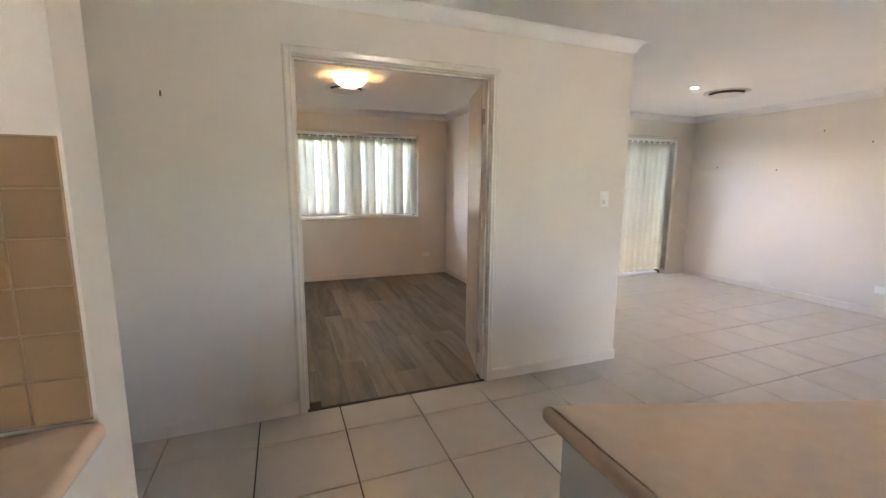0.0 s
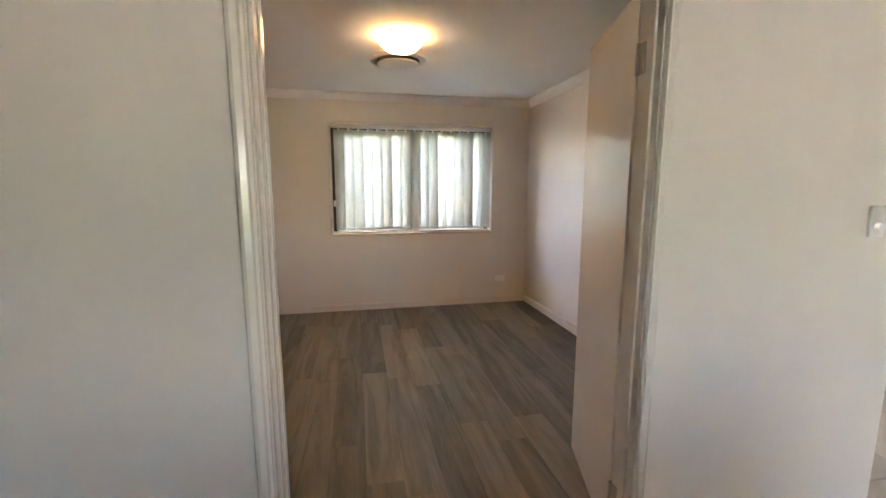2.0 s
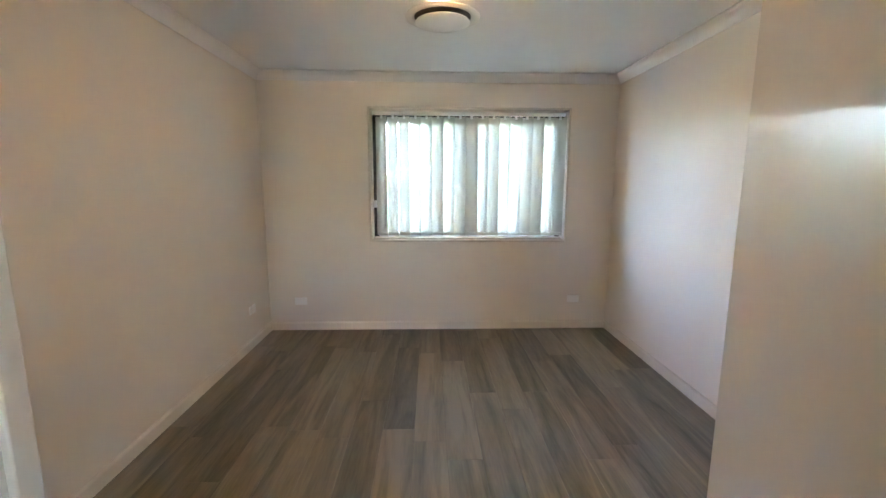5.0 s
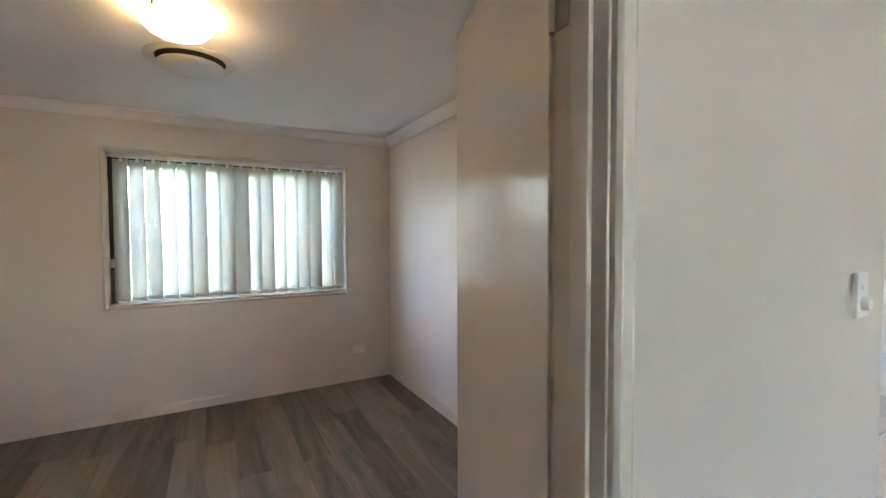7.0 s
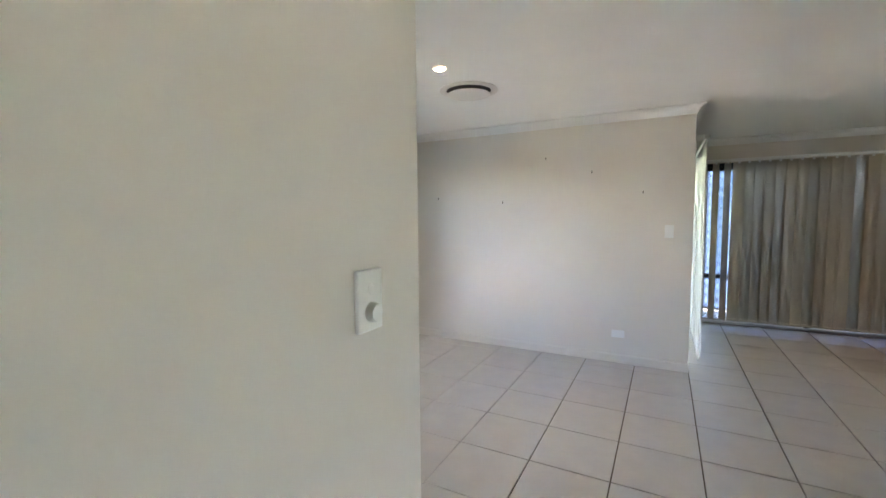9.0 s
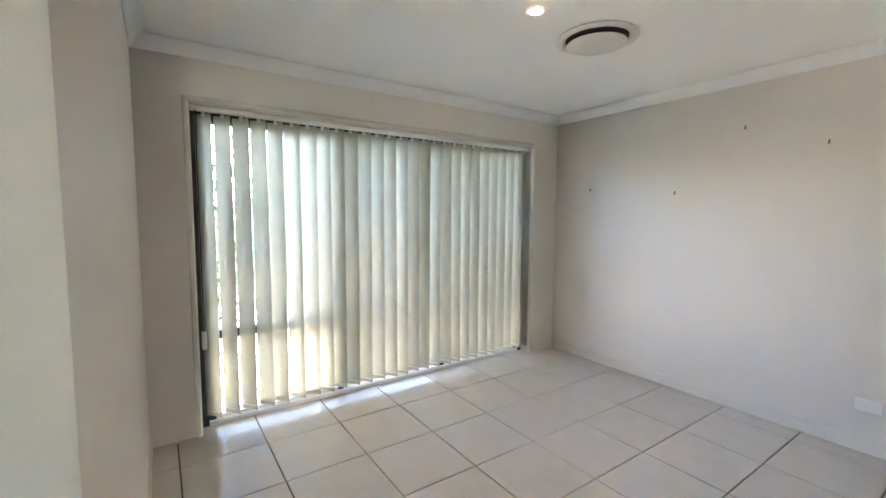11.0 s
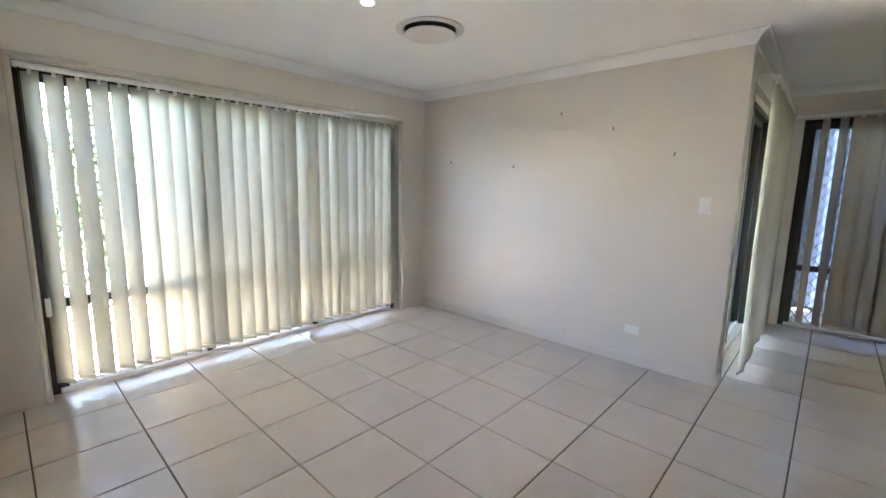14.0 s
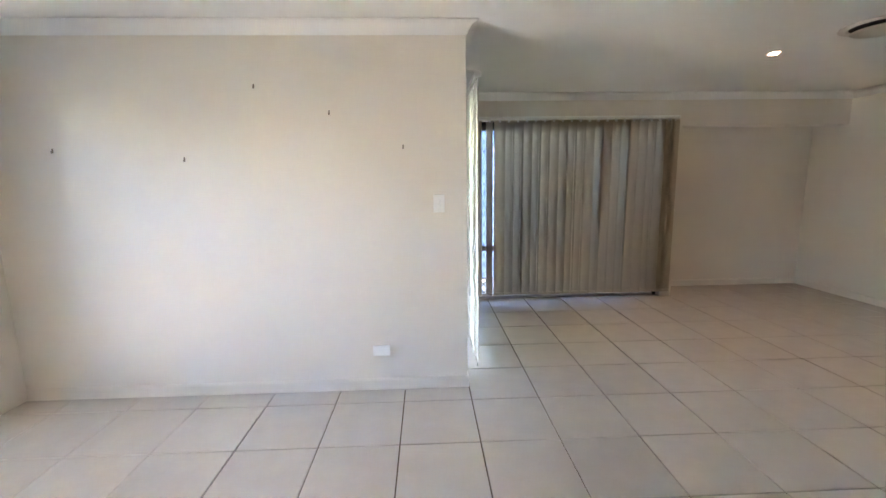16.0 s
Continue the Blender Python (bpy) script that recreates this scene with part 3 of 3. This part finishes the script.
for p in ((1.62, 0.83), (4.13, -3.2)):
    downlight((*p, CEIL))

lamp = thing("ceiling_lamp", "lit frosted glass bowl ceiling lamp with metal clips", "ceiling lamp", (-1.79, 1.74, CEIL))
part("ceiling_plate", lathe([(0, -0.0005), (0.142, -0.0005), (0.145, -0.006), (0.143, -0.0215), (0, -0.0215)], 32), CHAIN, lamp, "white metal plate", smooth=True)
part("bowl", lathe([(0.150, -0.022), (0.148, -0.030), (0.135, -0.055), (0.105, -0.082), (0.06, -0.100), (0, -0.106), (0, -0.101), (0.058, -0.095), (0.10, -0.078), (0.130, -0.052), (0.143, -0.029), (0.145, -0.022)], 48), LAMP, lamp, "glowing frosted glass bowl", smooth=True)
for a in (0, 120, 240):
    ca, sa = math.cos(radians(a)), math.sin(radians(a))
    part("clip", lathe([(0, -0.046), (0.007, -0.045), (0.008, -0.030), (0.005, -0.012), (0.005, -0.001), (0, -0.001)], 12, Matrix.Translation((0.150 * ca, 0.150 * sa, 0))), CHROME, lamp, "metal clip", smooth=True)

# ---- switches, sockets, hooks ----
def plate(name, label, category, m, w, h, kind):
    """A wall plate in its own xz plane, facing -y."""
    e = thing(name, label, category)
    e.matrix_basis = m
    part("plate", boxm((-w / 2, w / 2, -0.011, 0, -h / 2, h / 2), bevel=0.0035, seg=3), CHAIN, e)
    turn = Matrix.Rotation(radians(90), 4, "X")
    if kind == "dimmer":
        part("knob", lathe([(0, 0.026), (0.015, 0.026), (0.018, 0.020), (0.019, 0.008), (0, 0.008)], 24, Matrix.Translation((0, 0, -0.022)) @ turn), CHAIN, e, "white dimmer knob", smooth=True)
        part("rocker", lathe([(0, 0.013), (0.007, 0.013), (0.010, 0.011), (0.011, 0.008), (0, 0.008)], 20, Matrix.Translation((0, 0, 0.022)) @ turn), CHAIN, e, "white push switch", smooth=True)
    elif kind == "switch":
        for z in (-0.018, 0.018):
            part("rocker", boxm((-0.008, 0.008, -0.014, -0.008, z - 0.011, z + 0.011), bevel=0.002), CHAIN, e, "white rocker switch")
    else:
        for x in (-0.03, 0.03):
            for dx, dz, a in ((-0.008, 0.004, 30), (0.008, 0.004, -30), (0, -0.010, 0)):
                p = part("slot", boxm((-0.001, 0.001, -0.0005, 0.0005, -0.004, 0.004)), SHADE_DARK, e, "dark socket slot")
                p.matrix_basis = pose(x + dx, -0.0094, dz - 0.006, 0, a, 0)
        for x in (-0.012, 0.012):
            part("rocker", boxm((x - 0.004, x + 0.004, -0.012, -0.008, 0.012, 0.026), bevel=0.001, seg=1), CHAIN, e)
    return e


plate("light_switch", "white plastic dimmer switch on the wall end", "light switch", pose(-0.218, 0, 1.275), 0.072, 0.116, "dimmer")
plate("light_switch", "white plastic light switch beside the side door", "light switch", pose(LIV_X, -0.525, 1.285, 0, 0, -90), 0.074, 0.116, "switch")
plate("power_socket", "white plastic double power socket low on the wall", "power socket", pose(LIV_X, -0.115, 0.285, 0, 0, -90), 0.116, 0.072, "socket")
plate("power_socket", "white plastic double power socket under the bedroom window", "power socket", pose(-0.425, BED_Y, 0.304), 0.116, 0.072, "socket")
plate("power_socket", "white plastic double power socket in the bedroom corner", "power socket", pose(-3.07, BED_Y, 0.29), 0.116, 0.072, "socket")
plate("power_socket", "white plastic socket on the bedroom side wall", "power socket", pose(BED_X0, 3.15, 0.33, 0, 0, 90), 0.116, 0.072, "socket")


def hook(at, rz):
    e = thing("picture_hook", "small dark metal picture hook in the wall", "hook", at, rz, group="picture hooks")
    part("pin", boxm((-0.0035, 0.0035, -0.007, 0, -0.014, 0.012), bevel=0.0015, seg=1), NAIL, e)
    part("curl", boxm((-0.0035, 0.0035, -0.014, -0.0065, -0.016, -0.010), (-0.0035, 0.0035, -0.0145, -0.011, -0.011, -0.002), bevel=0.001, seg=1), NAIL, e)
    return e


for y, z in ((1.862, 1.646), (1.07, 1.586), (0.607, 2.022), (0.155, 1.862), (-0.301, 1.65)):
    hook((LIV_X, y, z), -90)
hook((-2.985, 0, 1.807), 0)

# ---- kitchen ----
SPL_Y = -1.505
spl = tagged(new("splashback"), "beige ceramic tiled splashback above the kitchen bench", "splashback", kind="structure")
part("tile_bed", boxm((WALL_X0, -2.832, SPL_Y - 0.004, SPL_Y, 0.9, 1.458)), PALE_GROUT, spl, "pale grout bed")
tm = mesh_of(boxm((0.0015, 0.0905, -0.010, -0.002, 0.0015, 0.0905), bevel=0.002, seg=1), SPLASH, "tile")
for i in range(17):
    for k in range(6):
        one("tile", tm, spl, Matrix.Translation((-2.832 - 0.092 - i * 0.092, SPL_Y, 0.904 + k * 0.092)))


def slab(name, label, outline, z0, z1, r, mat):
    bm = bmesh.new()
    lo = [bm.verts.new((x, y, z0)) for x, y in outline]
    hi = [bm.verts.new((x, y, z1)) for x, y in outline]
    n = len(outline)
    bm.faces.new(lo)
    bm.faces.new(hi)
    for i in range(n):
        bm.faces.new((lo[i], lo[(i + 1) % n], hi[(i + 1) % n], hi[i]))
    bmesh.ops.recalc_face_normals(bm, faces=bm.faces)
    up = [e for e in bm.edges if abs(e.verts[0].co.z - e.verts[1].co.z) > 0.01]
    bmesh.ops.bevel(bm, geom=up, offset=0.018, segments=4, profile=0.5, affect="EDGES")
    flat = [e for e in bm.edges if all(abs(f.normal.z) > 0.9 for f in e.link_faces) is False and any(abs(f.normal.z) > 0.9 for f in e.link_faces)]
    bmesh.ops.bevel(bm, geom=flat, offset=r, segments=4, profile=0.5, affect="EDGES")
    ob = finish(name, bm, mat, smooth=True)
    return tagged(ob, label, "benchtop")


slab("benchtop", "speckled beige laminate benchtop with a rolled edge", [(WALL_X0 + 0.002, SPL_Y - 0.011), (-2.805, SPL_Y - 0.011), (-2.805, -2.12), (WALL_X0 + 0.002, -2.12)], 0.862, 0.902, 0.016, BENCH)
ISL = [(-1.946, -1.772), (-0.55, -2.23), (-0.55, -3.25), (-1.963, -3.25)]
slab("benchtop", "speckled beige laminate island benchtop with a rolled edge", ISL, 0.862, 0.902, 0.016, BENCH)


def cabinet(name, label, outline):
    e = thing(name, label, "cabinet")
    bm = bmesh.new()
    lo = [bm.verts.new((x, y, 0.0)) for x, y in outline]
    hi = [bm.verts.new((x, y, 0.862)) for x, y in outline]
    n = len(outline)
    bm.faces.new(lo)
    bm.faces.new(hi)
    for i in range(n):
        bm.faces.new((lo[i], lo[(i + 1) % n], hi[(i + 1) % n], hi[i]))
    bmesh.ops.recalc_face_normals(bm, faces=bm.faces)
    bmesh.ops.bevel(bm, geom=bm.edges[:], offset=0.002, segments=1, affect="EDGES")
    part("body", bm, CAB, e)
    return e


cabinet("island_cabinet", "white laminate island cabinet under the benchtop", [(-1.915, -1.815), (-0.58, -2.255), (-0.58, -3.22), (-1.93, -3.22)])
kc = cabinet("kitchen_cabinet", "white laminate base cabinet beside the wall end", [(WALL_X0 + 0.002, SPL_Y - 0.002), (-2.835, SPL_Y - 0.002), (-2.835, -2.06), (WALL_X0 + 0.002, -2.06)])
part("end_panel", boxm((-2.834, -2.818, -2.075, SPL_Y - 0.006, 0.0, 0.8615), bevel=0.002, seg=1), CAB, kc)

# ---- outside ----
gm = bmesh.new()
bmesh.ops.create_grid(gm, x_segments=2, y_segments=2, size=400)
for v in gm.verts:
    v.co.z = -0.32
structure("ground", gm, GRASS, "lawn reaching away from the house", "ground")
structure("patio_north", boxm((0.05, LIV_X + 0.13, LIV_Y + 0.201, LIV_Y + 4.2, -0.319, -0.05), (BED_X0 - 0.5, 0.049, BED_Y + 0.201, LIV_Y + 4.2, -0.319, -0.05)), PAVE, "sunlit concrete patio outside the living room", "patio")
# unseen paving, added pale to reflect daylight through the south door
structure("bounce_paving_south", boxm((-6.0, 6.0, SOUTH - 6.0, SOUTH - 0.201, -0.318, -0.05)), PAVE, "unseen pale paving, added to bounce daylight in from the south", "patio")
# path coloured dark to stand for the shade beside the house
structure("patio_east", boxm((LIV_X + 0.132, FAR_X + 0.2, M_END + 0.201, LIV_Y + 4.2, -0.319, -0.06), (FAR_X + 0.201, FAR_X + 2.2, REC_Y0 + 0.21, M_END + 3.0, -0.318, -0.06)), SHADE_PAVE, "concrete path beside the house, its shade put into the colour", "patio")


def fence(name, label, p0, p1, h, mat, pw=2.4):
    e = thing(name, label, "fence")
    p0, p1 = Vector((*p0, 0)), Vector((*p1, 0))
    d = p1 - p0
    n = max(1, round(d.length / pw))
    ang = math.atan2(d.y, d.x)
    L = d.length / n
    bm = bmesh.new()
    k = 24
    vs = [[bm.verts.new((L * i / k, (0.018 if (i // 2) % 2 else -0.018), z)) for z in (-0.32, h)] for i in range(k + 1)]
    for a, b in zip(vs, vs[1:]):
        bm.faces.new((a[0], b[0], b[1], a[1]))
    bmesh.ops.solidify(bm, geom=bm.faces[:], thickness=0.002)
    sheet = mesh_of(bm, mat, "sheet")
    post = mesh_of(boxm((-0.03, 0.03, -0.03, 0.03, -0.32, h + 0.03), bevel=0.004, seg=1), mat, "post")
    rail = mesh_of(boxm((0.03, L - 0.03, -0.025, 0.025, h - 0.04, h), bevel=0.004, seg=1), mat, "rail")
    for i in range(n):
        m = Matrix.Translation(p0 + d * (i / n)) @ Matrix.Rotation(ang, 4, "Z")
        one("sheet", sheet, e, m)
        one("post", post, e, m)
        one("rail", rail, e, m)
    return e


# side fence, coloured dark blue to stand for its shade
fence("side_fence", "steel sheet side fence, its shade put into the dark blue colour", (FAR_X + 1.5, -6.0), (FAR_X + 1.5, 1.2), 2.25, SHADED)
# added panel, placed only to keep daylight out of the side passage
fence("light_shield_panel", "added steel panel that keeps light out of the side passage", (FAR_X + 0.23, M_END + 0.9), (FAR_X + 1.45, M_END + 0.9), 2.1, SHADED)
fence("back_fence", "grey steel sheet fence behind the garden", (-8.0, LIV_Y + 7.0), (FAR_X + 2.4, LIV_Y + 7.0), 1.5, FENCE)


def shrub(at, r, h, seed):
    g = random.Random(seed)
    e = thing("shrub", "leafy green garden shrub with an uneven crown", "shrub", at, group="garden shrubs")
    bm = bmesh.new()
    for i in range(6):
        a, l = g.uniform(0, 6.28), g.uniform(0.5, 0.85) * h
        d = Vector((math.cos(a) * r * 0.5, math.sin(a) * r * 0.5, l))
        m = Matrix.Translation(d / 2) @ d.to_track_quat("Z", "Y").to_matrix().to_4x4()
        bmesh.ops.create_cone(bm, cap_ends=True, segments=6, radius1=0.03, radius2=0.008, depth=d.length, matrix=m)
    part("stems", bm, BRICK_M, e)
    verts, faces = [], []
    for c in range(70):
        a, rr = g.uniform(0, 6.28), r * math.sqrt(g.random())
        cz = h * g.uniform(0.25, 0.95)
        cc = Vector((math.cos(a) * rr, math.sin(a) * rr, cz * (1 - 0.25 * (rr / r) ** 2)))
        for k in range(46):
            p = cc + Vector((g.gauss(0, 1), g.gauss(0, 1), g.gauss(0, 1))) * 0.16
            q = Euler((g.uniform(0, 6.28), g.uniform(0, 6.28), g.uniform(0, 6.28))).to_matrix()
            s = g.uniform(0.03, 0.06)
            b = len(verts)
            verts += [p + q @ Vector(v) * s for v in ((-1, 0, 0), (0, -0.45, 0.1), (1, 0, 0), (0, 0.45, 0.1))]
            faces.append((b, b + 1, b + 2, b + 3))
    me = bpy.data.meshes.new("leaves")
    me.from_pydata([tuple(v) for v in verts], [], faces)
    me.materials.append(LEAF)
    ob = new("leaves", me)
    ob.parent = e
    ob["kind"] = "stuff"
    return e


for i, (x, y, r, h) in enumerate(((-3.0, 6.4, 1.1, 2.8), (-1.4, 6.1, 1.0, 2.9), (0.0, 5.6, 0.9, 2.7), (1.3, 5.8, 0.95, 2.9), (2.6, 5.6, 0.9, 2.6), (4.0, 5.9, 1.0, 2.8), (5.6, 6.2, 1.1, 2.6))):
    shrub((x, y, -0.32), r, h, 20 + i)

# unseen eaves and roof edge, stretched over the side yard to block skylight
structure("eaves", boxm((0.05, LIV_X + 0.2, LIV_Y + 0.201, LIV_Y + 0.75, 2.36, 2.42), (LIV_X + 0.21, FAR_X + 0.2, M_END + 0.201, M_END + 4.6, 2.36, 2.42), (FAR_X + 0.201, FAR_X + 1.42, SOUTH, M_END + 4.6, 2.36, 2.42),
          (BED_X0 - 0.6, 0.0, BED_Y + 0.201, BED_Y + 0.75, 2.36, 2.42)), CAB, "unseen white eaves, widened over the side yard to cut skylight", "eaves")
structure("roof", boxm((WALL_X0 - 0.8, 0.0, SOUTH - 0.8, BED_Y + 0.75, CEIL + 0.16, CEIL + 0.22), (0.0, LIV_X + 0.2, SOUTH - 0.8, LIV_Y + 0.75, CEIL + 0.16, CEIL + 0.22), (LIV_X + 0.2, FAR_X + 1.42, SOUTH - 0.8, M_END + 4.6, CEIL + 0.16, CEIL + 0.22)), FENCE, "unseen flat roof sheet, run on over the side yard to shade it", "roof")

# ---- bedroom planks ----
PW, PL = 0.181, 1.22
prnd = random.Random(11)
x = BED_X0
while x < BED_X1 - 0.005:
    w = min(PW, BED_X1 - x)
    y = 0.022 - prnd.uniform(0.1, 1.1)
    while y < BED_Y:
        y0, y1 = max(y, 0.023), min(y + PL, BED_Y)
        if y1 - y0 > 0.03:
            a, b = x, x + w
            if y0 < T:                       # the lining of the doorway limits the first planks
                a, b = max(a, DOOR_L), min(b, DOOR_R)
                if b - a < 0.02:
                    y0, a, b = T, x, x + w
                elif (a, b) != (x, x + w):
                    y0, a, b = T, x, x + w
            if y1 - y0 > 0.03:
                p = finish("plank", boxm((a + 0.0007, b - 0.0007, y0 + 0.0007, y1 - 0.0007, -0.004, 0.003)), WOOD, bpy.data.objects["bedroom_slab"])
        y += PL
    x += PW

# ---- floor tiles ----
G = 0.0035
full = mesh_of(boxm((G, TILE - G, G, TILE_Y - G, -0.012, 0.0), bevel=0.0015, seg=1), TILE_M, "tile")
slab_ob = bpy.data.objects["floor_slab"]
rest = []


def solid(x0, x1, y0, y1):
    """True where the tile lies under the bedroom or outside the rooms."""
    cx, cy = (x0 + x1) / 2, (y0 + y1) / 2
    return (x1 <= AX and y0 >= 0) or (cx > LIV_X + 0.06 and y0 > M_END + 0.1)


i0, i1 = math.floor((WALL_X0 - TILE_OX) / TILE), math.ceil((REC_X - TILE_OX) / TILE)
j0, j1 = math.floor((SOUTH - TILE_OY) / TILE_Y), math.ceil((LIV_Y + 0.2 - TILE_OY) / TILE_Y)
count = 0
for i in range(i0, i1):
    for j in range(j0, j1):
        x0, y0 = TILE_OX + i * TILE, TILE_OY + j * TILE_Y
        x1, y1 = x0 + TILE, y0 + TILE_Y
        if solid(x0, x1, y0, y1):
            continue
        y1c = min(y1, LIV_Y + 0.1)
        x0c = x0
        if x0 < AX and y1c > 0 and y0 < 0:                   # along the doorway wall
            if x1 > AX:
                finish("tile", boxm((AX + G, x1 - G, G, y1 - G, -0.012, 0.0), bevel=0.0015, seg=1), TILE_M, slab_ob)
            y1c = 0.0
        elif x0 < AX and y0 >= 0:
            x0c = AX
        near = x0 > -3.0 and y0 > -2.7 or x0 > 0.4 and y0 > -3.6
        if near and count < 300:
            if y1c >= y1 - 1e-6 and x0c == x0:
                one("tile", full, slab_ob, Matrix.Translation((x0, y0, 0)))
            else:
                finish("tile", boxm((x0c + G, x1 - G, y0 + G, y1c - G, -0.012, 0.0), bevel=0.0015, seg=1), TILE_M, slab_ob)
            count += 1
        else:
            rest.append((x0c + G, x1 - G, y0 + G, y1c - G, -0.012, 0.0))
if rest:
    ob = finish("far_tiles", boxm(*rest), TILE_M, slab_ob)
    ob["kind"] = "stuff"
